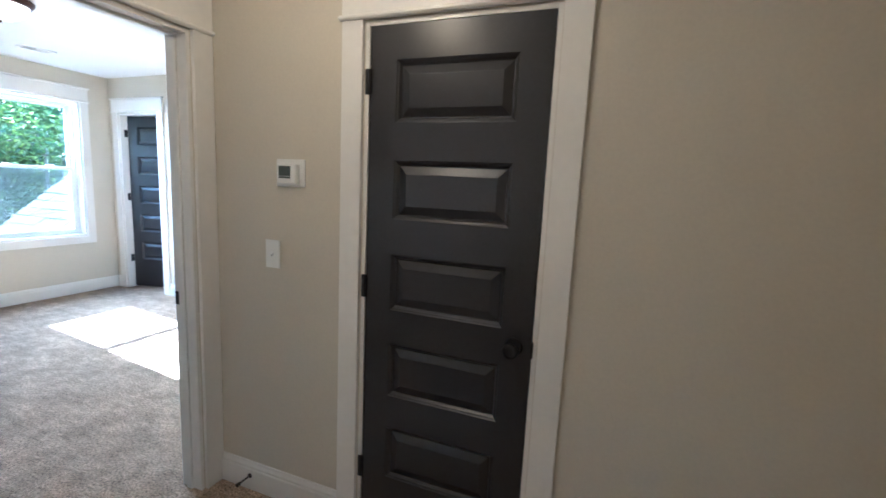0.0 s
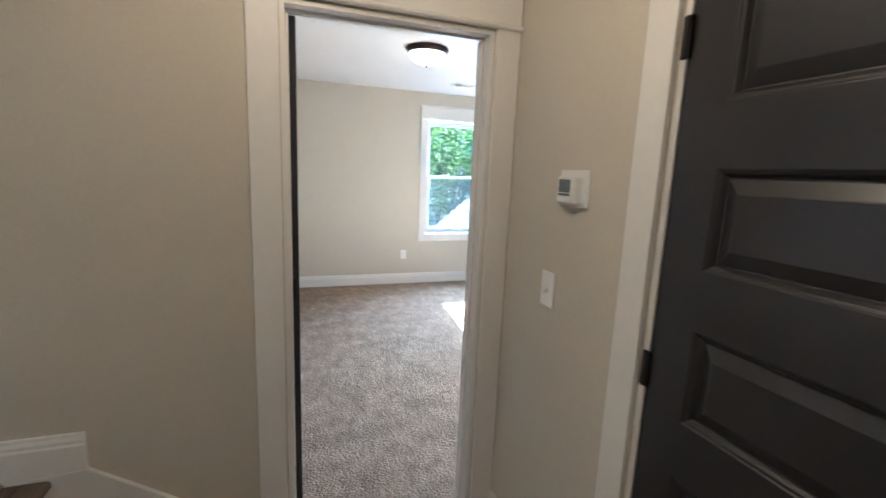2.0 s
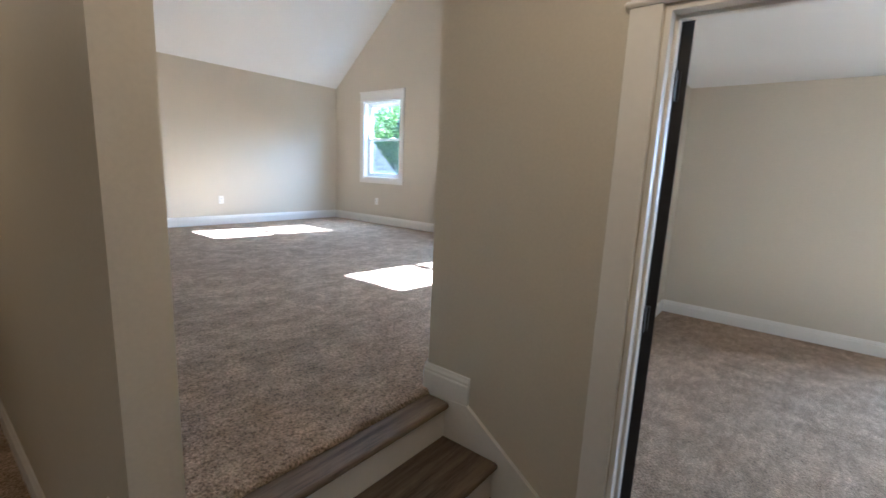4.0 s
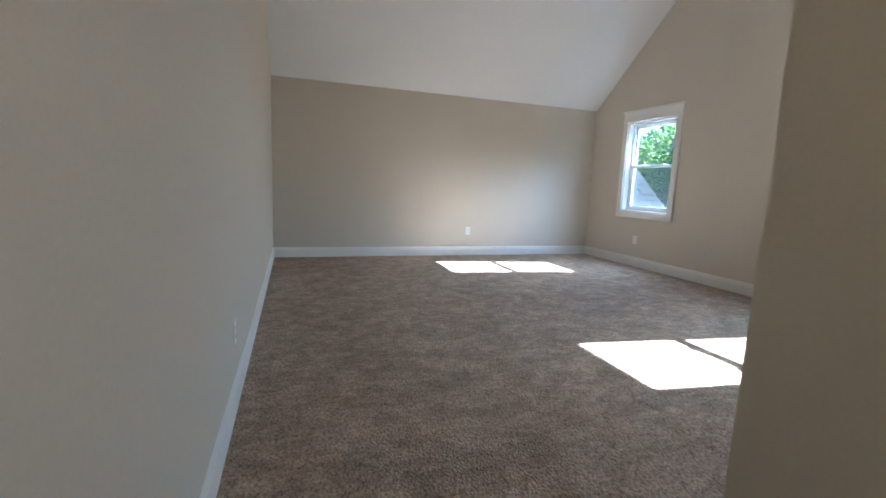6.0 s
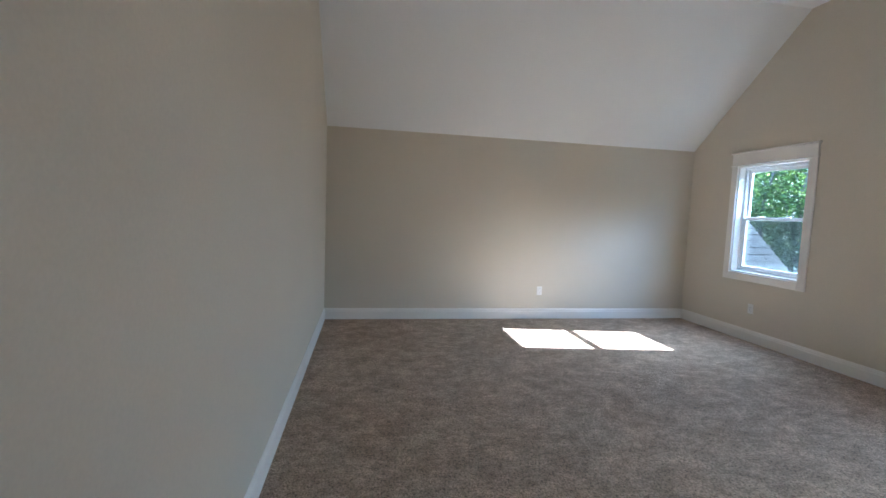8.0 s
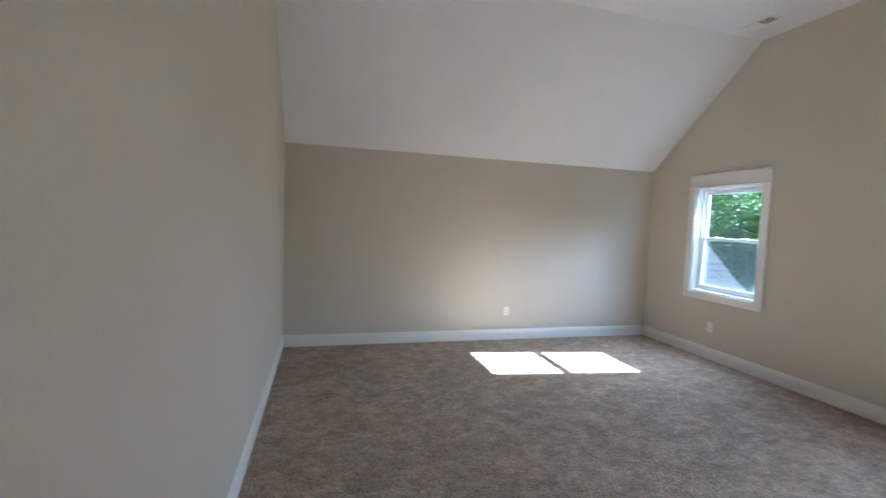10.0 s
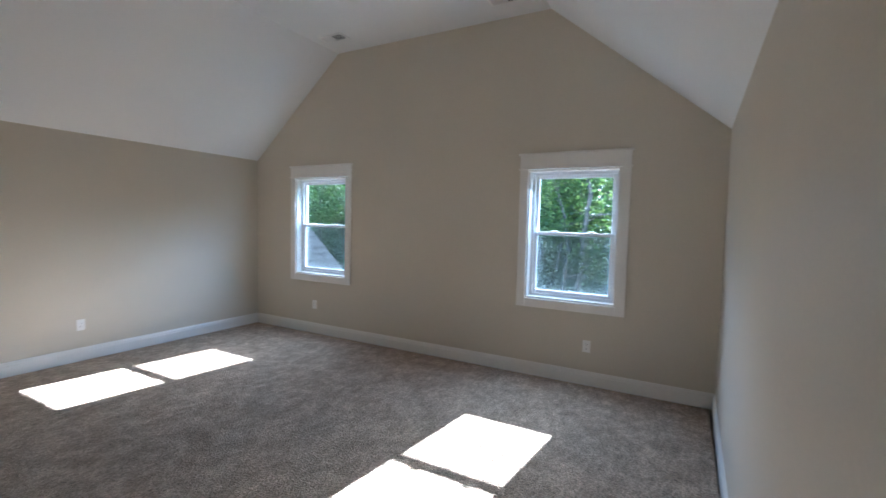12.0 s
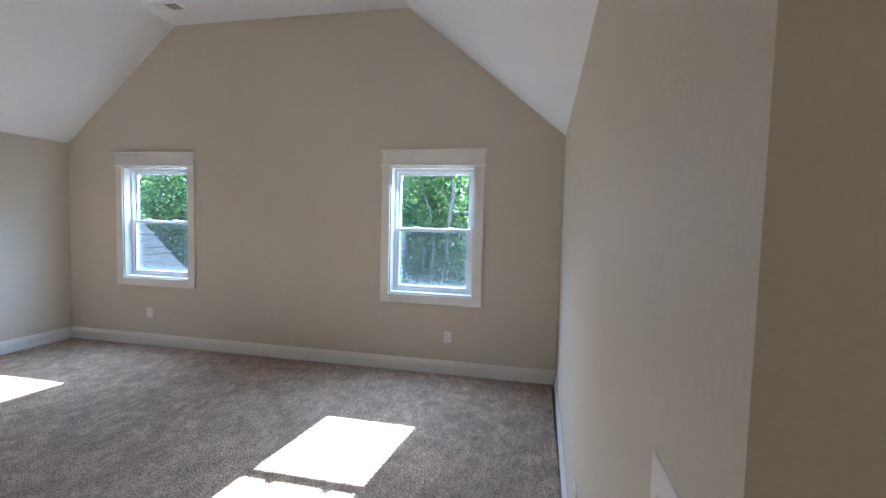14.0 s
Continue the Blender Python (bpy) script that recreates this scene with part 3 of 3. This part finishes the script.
# ---- windows ----
def window(name, x, w, label):
    """A single-hung window in a wall on the plane x; local x runs along +y of the room, local -y into the room."""
    y0, y1, z0, z1 = w
    ww, h = y1 - y0, z1 - z0
    r = root(name, Matrix.Translation((x, y0, 0)) @ Matrix.Rotation(radians(90), 4, "Z"), label, "window", "structure")
    casing(r, ww, z1, 0.094, bottom=True, z0=z0)
    # drywall-depth liner
    trim_box("jamb_liner", r, -0.002, 0.012, 0.0, 0.158, z0, z1, bev=0.001)
    trim_box("jamb_liner", r, ww - 0.012, ww + 0.002, 0.0, 0.158, z0, z1, bev=0.001)
    trim_box("jamb_liner", r, 0.012, ww - 0.012, 0.0, 0.158, z1 - 0.012, z1 + 0.002, bev=0.001)
    trim_box("window_sill", r, 0.012, ww - 0.012, 0.0, 0.158, z0 - 0.002, z0 + 0.014, "white painted sill", 0.002)
    a, b, c, d = 0.012, ww - 0.012, z0 + 0.014, z1 - 0.012
    fr = bm_new()
    t = 0.030
    box(fr, a, a + t, 0.085, 0.155, c, d), box(fr, b - t, b, 0.085, 0.155, c, d), box(fr, a + t, b - t, 0.085, 0.155, c, c + t), box(fr, a + t, b - t, 0.085, 0.155, d - t, d)
    part("window_frame", fr, VINYL, r, "white vinyl frame")
    mid = (c + d) / 2 - 0.005
    s = 0.034

    def sash(nm, ya, yb, za, zb, with_lock):
        q = bm_new()
        x0, x1 = a + t + 0.001, b - t - 0.001
        box(q, x0, x0 + s, ya, yb, za, zb), box(q, x1 - s, x1, ya, yb, za, zb), box(q, x0 + s, x1 - s, ya, yb, za, za + s), box(q, x0 + s, x1 - s, ya, yb, zb - s, zb)
        soften(q, 0.003, 1)
        sa = part(nm, q, VINYL, r, "white vinyl sash")
        pane = part("pane", box(bm_new(), x0 + s - 0.004, x1 - s + 0.004, (ya + yb) / 2 - 0.002, (ya + yb) / 2 + 0.002, za + s - 0.004, zb - s + 0.004), GLASS, sa, "clear glass pane")
        pane.visible_shadow = False
        if with_lock:
            for u in (0.27, 0.73):
                lx = x0 + (x1 - x0) * u
                lk = box(bm_new(), lx - 0.028, lx + 0.028, ya - 0.012, ya + 0.012, zb, zb + 0.012)
                soften(lk, 0.004, 2)
                part("sash_lock", lk, VINYL, sa, "small white sash lock")

    sash("lower_sash", 0.092, 0.118, c + t, mid + s, True)
    sash("upper_sash", 0.122, 0.148, mid, d - t, False)
    scr = bm_new()
    v = [scr.verts.new(p) for p in ((a + t, 0.1535, c + t), (b - t, 0.1535, c + t), (b - t, 0.1535, mid + 0.01), (a + t, 0.1535, mid + 0.01))]
    scr.faces.new(v)
    part("insect_screen", scr, SCREEN, r, "fine grey insect screen")
    return r


window("window_1", XG, W1, "white single-hung window in the gable wall")
window("window_2", XG, W2, "white single-hung window in the gable wall")
window("window_3", XB, W3, "tall white single-hung bedroom window")


# ---- small fixtures ----
def wall_m(x, y, z, turn):
    """Local x along the wall, local -y out of it into the room."""
    return Matrix.Translation((x, y, z)) @ Matrix.Rotation(radians(turn), 4, "Z")


def plate_mesh(w, h, thick=0.006):
    b = box(bm_new(), -w / 2, w / 2, -thick, 0, -h / 2, h / 2)
    return soften(b, 0.003, 2)


def outlet(x, y, z, turn, label="white duplex outlet with a plain cover plate"):
    r = root("wall_outlet", wall_m(x, y, z, turn), label, "outlet", group="duplex outlets")
    part("cover_plate", plate_mesh(0.075, 0.118), PLASTIC, r)
    for s in (-1, 1):
        b = box(bm_new(), -0.0165, 0.0165, -0.0085, -0.0055, s * 0.0195 - 0.014, s * 0.0195 + 0.014)
        soften(b, 0.004, 2)
        f = part("receptacle", b, PLASTIC, r)
        # no holes cut: black strips on the face give the slots' inner shade
        q = bm_new()
        for u in (-0.0065, 0.0065):
            box(q, u - 0.0012, u + 0.0012, -0.0092, -0.0084, s * 0.0195 - 0.001, s * 0.0195 + 0.008)
        box(q, -0.0022, 0.0022, -0.0092, -0.0084, s * 0.0195 - 0.010, s * 0.0195 - 0.006)
        part("slots", q, DARK, f, "black strips painted as the shade in the slots")
    part("screw", lathe(bm_new(), [(0.0028, 0), (0.0026, 0.0012)], Matrix.Translation((0, -0.0058, 0)) @ Matrix.Rotation(radians(90), 4, "X"), 10), PLASTIC, r)


outlet(XG, -4.743, 0.935, 90)
outlet(XG, -1.120, 0.926, 90)
outlet(-3.310, YK, 0.926, 180)
outlet(XL, -1.700, 0.895, -90)
outlet(XB, 2.258, 0.402, 90)
outlet(-3.010, -0.068, 0.965, -0.82)


def switch_plate(x, y, z, turn, gangs, label):
    r = root("light_switch", wall_m(x, y, z, turn), label, "switch")
    part("cover_plate", plate_mesh(0.030 + 0.046 * gangs, 0.122), PLASTIC, r)
    for g in range(gangs):
        u = (g - (gangs - 1) / 2) * 0.046
        b = box(bm_new(), u - 0.005, u + 0.005, -0.0075, -0.0055, -0.0125, 0.0125)
        part("toggle_frame", b, PLASTIC, r)
        b = bm_new()
        prism(b, [(-0.006, -0.006), (-0.019, -0.0115), (-0.020, -0.006), (-0.006, 0.004)], Matrix.Translation((u - 0.0035, 0, 0)), 0.007)
        part("toggle", b, PLASTIC, r, "small white toggle")
        for s in (-0.030, 0.030):
            part("screw", lathe(bm_new(), [(0.0028, 0), (0.0026, 0.0012)], Matrix.Translation((u, -0.0058, s)) @ Matrix.Rotation(radians(90), 4, "X"), 10), PLASTIC, r)
    return r


switch_plate(-1.232, YC, 1.150, 0, 1, "white single toggle switch beside the closet door")
switch_plate(-1.778, YN + 0.003, 1.709, 0, 2, "white double toggle switch by the stair opening")

# thermostat
th = root("thermostat", wall_m(-1.134, YC, 1.496, 0), "white wall thermostat with a grey display", "thermostat")
b = soften(box(bm_new(), -0.072, 0.072, -0.007, 0, -0.056, 0.056), 0.006, 3)
part("back_plate", b, PLASTIC, th, "white rounded back plate")
b = soften(box(bm_new(), -0.047, 0.047, -0.034, -0.0065, -0.044, 0.035), 0.006, 3)
body = part("body", b, PLASTIC, th)
part("bezel", soften(box(bm_new(), -0.039, 0.027, -0.0352, -0.0335, -0.026, 0.030), 0.0008, 1), PLASTIC, body)
part("display", box(bm_new(), -0.035, 0.023, -0.0362, -0.0345, -0.013, 0.027), SCREEN_GREY, body, "dark grey display")
part("button_bar", soften(box(bm_new(), -0.035, 0.023, -0.0366, -0.0345, -0.0225, -0.0155), 0.0008, 1), SCREEN_GREY, body, "grey button bar")

# spring door stop
ds = root("door_stop", wall_m(-1.372, YC - 0.0135, 0.072, 0), "black baseboard door stop", "door stop")
m = Matrix.Rotation(radians(90), 4, "X")
b = lathe(bm_new(), [(0.012, 0.0), (0.012, 0.004), (0.006, 0.008), (0.0045, 0.014), (0.0045, 0.066)], m, 14)
part("rod", b, BLACK, ds, "", True)
part("rubber_tip", lathe(bm_new(), [(0.0075, 0.064), (0.0085, 0.068), (0.0085, 0.078), (0.0065, 0.082)], m, 14), BLACK, ds, "", True)


# flush ceiling lamps
def flush_lamp(x, y, z, label, watts):
    r = root("ceiling_lamp", pose(x, y, z), label, "ceiling lamp", group="flush ceiling lamps")
    part("ring", lathe(bm_new(), [(0.120, 0.0), (0.172, -0.002), (0.180, -0.010), (0.178, -0.020), (0.168, -0.032), (0.160, -0.042), (0.150, -0.044), (0.148, -0.030)], seg=48), BRONZE, r, "bronze rim", True)
    dome = [(0.150 * math.cos(a), -0.040 - 0.098 * math.sin(a)) for a in [i * math.pi / 2 / 12 for i in range(12)]] + [(0.010, -0.138)]
    part("shade", lathe(bm_new(), dome, seg=48), BULB, r, "lit white glass bowl", True)
    part("finial", lathe(bm_new(), [(0.010, -0.137), (0.012, -0.142), (0.008, -0.150), (0.004, -0.158), (0.001, -0.160)], seg=16), BRONZE, r, "bronze finial", True)
    d = bpy.data.lights.new("bowl_light", "POINT")
    d.energy, d.color, d.shadow_soft_size = watts, (1.0, 0.66, 0.34), 0.07
    ob = new("bowl_light", d)
    ob.location = (x, y, z - 0.24)


flush_lamp(-3.75, 1.91, CE, "lit flush ceiling lamp with a bronze rim in the bedroom", BED_WATTS)
flush_lamp(-0.78, 0.86, CE, "lit flush ceiling lamp with a bronze rim over the stair landing", LANDING_WATTS)
flush_lamp(0.36, -1.50, CE, "lit flush ceiling lamp with a bronze rim in the hall", HALL_WATTS)


# vents
def ceiling_vent(x, y, z, lx, ly, label):
    r = root("ceiling_vent", pose(x, y, z), label, "vent")
    b = bm_new()
    e = 0.022
    box(b, -lx / 2, lx / 2, -ly / 2, -ly / 2 + e, -0.008, 0), box(b, -lx / 2, lx / 2, ly / 2 - e, ly / 2, -0.008, 0)
    box(b, -lx / 2, -lx / 2 + e, -ly / 2 + e, ly / 2 - e, -0.008, 0), box(b, lx / 2 - e, lx / 2, -ly / 2 + e, ly / 2 - e, -0.008, 0)
    box(b, -lx / 2 + e, lx / 2 - e, -0.006, 0.006, -0.008, -0.001)
    part("frame", b, PLASTIC, r)
    # thin black sheet in place of the unlit duct's shade; no duct is built
    part("backing", box(bm_new(), -lx / 2 + e, lx / 2 - e, -ly / 2 + e, ly / 2 - e, -0.0015, -0.0005), DARK, r, "black sheet painted as duct shade behind the slats")
    n = 9
    for half, lean in ((-1, -48), (1, 48)):
        span = ly / 2 - e - 0.006
        for i in range(n):
            yy = half * (0.006 + span * (i + 0.5) / n)
            s = box(bm_new(), -lx / 2 + e, lx / 2 - e, -0.0007, 0.0007, -0.007, 0.007)
            bmesh.ops.rotate(s, verts=list(s.verts), cent=(0, 0, 0), matrix=Matrix.Rotation(radians(lean), 3, "X"))
            bmesh.ops.translate(s, verts=list(s.verts), vec=(0, yy, -0.0075))
            part("slat", s, PLASTIC, r)


ceiling_vent(-5.12, -4.06, FC, 0.17, 0.34, "white ceiling register with angled slats")
ceiling_vent(-5.14, -1.93, FC, 0.17, 0.34, "white ceiling register with angled slats")
ceiling_vent(-5.05, 2.75, CE, 0.15, 0.25, "white ceiling register in the bedroom")


# ---- outside ----
structure("ground", box(bm_new(), -400, 400, -400, 400, -3.6, -3.2), GROUND, "woodland ground under leaf litter", "ground")


def roof_wing(name, x0, x1, eave_y, eave_z, ridge_y, ridge_z, far_y, label):
    """A gabled wing with its ridge along x: one lapped shingle slope towards the eave and a plain one behind."""
    r = root(name, pose(0, 0, 0), label, "roof")
    up = Vector((0, ridge_y - eave_y, ridge_z - eave_z))
    run = up.length
    up.normalize()
    nrm = Vector((1, 0, 0)).cross(up)
    if nrm.z < 0:
        nrm = -nrm
    deck = bm_new()
    prism(deck, [(eave_y, eave_z), (ridge_y, ridge_z), (far_y, eave_z), (far_y, -3.2), (eave_y, -3.2)], Matrix.Translation((x0 + 0.15, 0, 0)), x1 - x0 - 0.16)
    part("gable_wall", deck, SIDING, r)
    sgn = 1 if ridge_y > eave_y else -1
    plank = bm_new()
    p = [(eave_y, eave_z), (ridge_y, ridge_z), (ridge_y, ridge_z - 0.16), (eave_y, eave_z - 0.16)]
    prism(plank, p, Matrix.Translation((x0 + 0.002, 0, 0)), 0.03)
    part("rake_board", plank, TRIM, r, "white rake board")
    plank = bm_new()
    prism(plank, [(far_y, eave_z + 0.02), (ridge_y, ridge_z + 0.02), (ridge_y, ridge_z + 0.05), (far_y, eave_z + 0.05)], Matrix.Translation((x0, 0, 0)), x1 - x0)
    part("back_slope", plank, SHINGLE, r)
    course, wide = 0.145, 0.30
    shapes = []
    for k in range(3):
        w = wide * (0.82 + 0.16 * k)
        b = box(bm_new(), 0, w - 0.006, 0, course * 1.25, 0, 0.009 + 0.002 * k)
        bmesh.ops.recalc_face_normals(b, faces=list(b.faces))
        me = bpy.data.meshes.new("shingle")
        b.to_mesh(me)
        b.free()
        me.materials.append(SHINGLE)
        shapes.append((w, me))
    rng = random.Random(5)
    basis = Matrix((Vector((1, 0, 0)), up, nrm)).transposed().to_4x4()
    tilt = Matrix.Rotation(radians(-2.6), 4, "X")
    n = int(run / course)
    for i in range(n):
        x = x0
        while x < x1 - 0.02:
            w, me = shapes[i % 3] if x == x0 else rng.choice(shapes)
            if x + w > x1:
                break
            ob = new("shingle", me)
            ob.parent = r
            here = Vector((x, eave_y, eave_z)) + up * (course * i) + nrm * (0.012 + 0.002 * rng.random())
            ob.matrix_world = Matrix.Translation(here) @ basis @ tilt
            x += w
    return r


roof_wing("wing_roof", -7.15, -5.71, -4.6, 0.22, -7.6, 2.92, -10.6, "grey asphalt shingle roof of the garage wing beside the gable")
roof_wing("wing_roof", -7.15, -5.92, 2.9, 0.35, 5.9, 2.92, 8.9, "grey asphalt shingle roof of the wing beside the bedroom")


# trees
def tube(bm, pts, radii, seg=7):
    rows = []
    for i, p in enumerate(pts):
        d = (pts[min(i + 1, len(pts) - 1)] - pts[max(i - 1, 0)]).normalized()
        q = d.to_track_quat("Z", "Y").to_matrix()
        rows.append([bm.verts.new(p + q @ Vector((radii[i] * math.cos(2 * math.pi * j / seg), radii[i] * math.sin(2 * math.pi * j / seg), 0))) for j in range(seg)])
    for a, b in zip(rows, rows[1:]):
        for j in range(seg):
            bm.faces.new((a[j], a[(j + 1) % seg], b[(j + 1) % seg], b[j]))
    bm.faces.new(rows[0][::-1]), bm.faces.new(rows[-1])


def tree(seed, height, low, spread, leaves, size, girth=0.17):
    rng = random.Random(seed)
    r = root("tree", pose(0, 0, 0), "tall leafy deciduous tree at the wood's edge", "tree", group="woodland trees")
    bm = bm_new()
    bend = [Vector((rng.uniform(-0.25, 0.25) * i / 3, rng.uniform(-0.25, 0.25) * i / 3, height * i / 8)) for i in range(9)]
    tube(bm, bend, [girth * (1 - 0.1 * i) for i in range(9)], 9)
    part("trunk", bm, BARK, r, "grey-brown trunk", True)
    centres = []
    for i in range(15):
        k = rng.uniform(low, 0.97)
        j = min(int(k * 8), 7)
        base = bend[j].lerp(bend[j + 1], k * 8 - j)
        a = rng.uniform(0, 2 * math.pi)
        ln = spread * rng.uniform(0.4, 1.0) * (1.15 - 0.65 * k)
        tip = base + Vector((ln * math.cos(a), ln * math.sin(a), ln * rng.uniform(0.05, 0.6)))
        midp = base.lerp(tip, 0.5) + Vector((0, 0, -0.1 * ln + rng.uniform(0, 0.2)))
        bm = bm_new()
        tube(bm, [base, midp, tip], [0.045, 0.028, 0.008], 5)
        part("limb", bm, BARK, r)
        centres += [(tip, 0.85), (midp, 0.75), (base.lerp(tip, 0.8), 0.7), (base + Vector((rng.gauss(0, 1), rng.gauss(0, 1), rng.gauss(0, 0.6))), 0.9)]
    verts, faces = [], []
    for _ in range(leaves):
        c, rad = rng.choice(centres)
        p = c + Vector((rng.gauss(0, rad * 0.62), rng.gauss(0, rad * 0.62), rng.gauss(0, rad * 0.42)))
        q = Euler((rng.uniform(-0.9, 0.9), rng.uniform(-0.9, 0.9), rng.uniform(0, 6.3))).to_matrix()
        s = size * rng.uniform(0.6, 1.25)
        k = len(verts)
        for u, v, w in ((0, -0.5, 0), (0.32, -0.1, 0.06), (0.22, 0.28, 0.05), (0, 0.55, -0.04), (-0.22, 0.28, 0.05), (-0.32, -0.1, 0.06)):
            verts.append(p + q @ Vector((u * s, v * s, w * s)))
        faces += [(k, k + 1, k + 2, k + 3), (k, k + 3, k + 4, k + 5)]
    me = bpy.data.meshes.new("crown")
    me.from_pydata([tuple(v) for v in verts], [], faces)
    me.materials.append(LEAF)
    ob = new("crown", me)
    ob.parent = r
    ob["label"] = "airy crown of green leaves"
    return r


thin = [tree(14, 13.0, 0.20, 3.0, 3600, 0.19, 0.20), tree(15, 14.0, 0.25, 3.2, 4200, 0.20, 0.16), tree(16, 12.0, 0.15, 2.8, 3400, 0.18, 0.13)]
full = [tree(11, 12.5, 0.08, 3.0, 9500, 0.19), tree(12, 14.0, 0.10, 3.4, 10500, 0.20), tree(13, 11.0, 0.06, 2.8, 9000, 0.18)]
rng = random.Random(21)
spots = []
for row, (x, grow) in enumerate(((-18.5, 0.74), (-22.0, 0.88), (-26.0, 1.0), (-31.0, 1.1), (-37.0, 1.25), (-45.0, 1.5))):
    y = -33.0 + 1.3 * row
    kinds = thin if row < 2 else full
    while y < 26:
        spots.append((x + rng.uniform(-1.2, 1.2), y + rng.uniform(-0.8, 0.8), grow * rng.uniform(0.9, 1.05), kinds[len(spots) % 3]))
        y += 2.7 + 0.5 * row
spots += [(-15.6, -3.45, 0.80, thin[0]), (-15.9, -3.75, 0.75, thin[2]), (-16.5, -1.0, 0.70, thin[1])]
placed = set()
for x, y, k, kind in spots:
    m = pose(x, y, -3.25, rng.uniform(-4, 4), rng.uniform(-4, 4), rng.uniform(0, 360)) @ Matrix.Scale(k, 4)
    if kind.name not in placed:
        placed.add(kind.name)
        kind.matrix_world = m
    else:
        copy_thing(kind, m @ Matrix.Diagonal((*[1 / c for c in kind.scale], 1)))


def far_woods(seed, count):
    """The depth of the wood behind the nearer trees: leaves heaped in uneven crowns along a belt."""
    rng = random.Random(seed)
    crowns = [(rng.uniform(-58, -49), -95 + 155 * (i + rng.random()) / 90, rng.uniform(2.6, 4.6), rng.uniform(13, 21)) for i in range(90)]
    verts, faces = [], []
    for _ in range(count):
        x, y, rad, top = rng.choice(crowns)
        h = rng.random()
        wide = rad * (1.15 - 0.75 * h)
        p = Vector((x + rng.gauss(0, wide * 0.6), y + rng.gauss(0, wide * 0.6), -3.0 + top * h + rng.gauss(0, 0.4)))
        q = Euler((rng.uniform(-0.9, 0.9), rng.uniform(-0.9, 0.9), rng.uniform(0, 6.3))).to_matrix() @ Euler((0, rng.uniform(0.3, 1.2), 0)).to_matrix()
        s = rng.uniform(0.55, 1.05)
        k = len(verts)
        for u, v, w in ((0, -0.5, 0), (0.34, -0.1, 0.08), (0.22, 0.28, 0.05), (0, 0.55, -0.06), (-0.22, 0.28, 0.05), (-0.34, -0.1, 0.08)):
            verts.append(tuple(p + q @ Vector((u * s, v * s, w * s))))
        faces += [(k, k + 1, k + 2, k + 3), (k, k + 3, k + 4, k + 5)]
    me = bpy.data.meshes.new("far_woods")
    me.from_pydata(verts, [], faces)
    me.materials.append(LEAF)
    return tagged(new("far_woods", me), "dense green woodland behind the nearer trees", "woodland", kind="stuff")


far_woods(77, 24000)
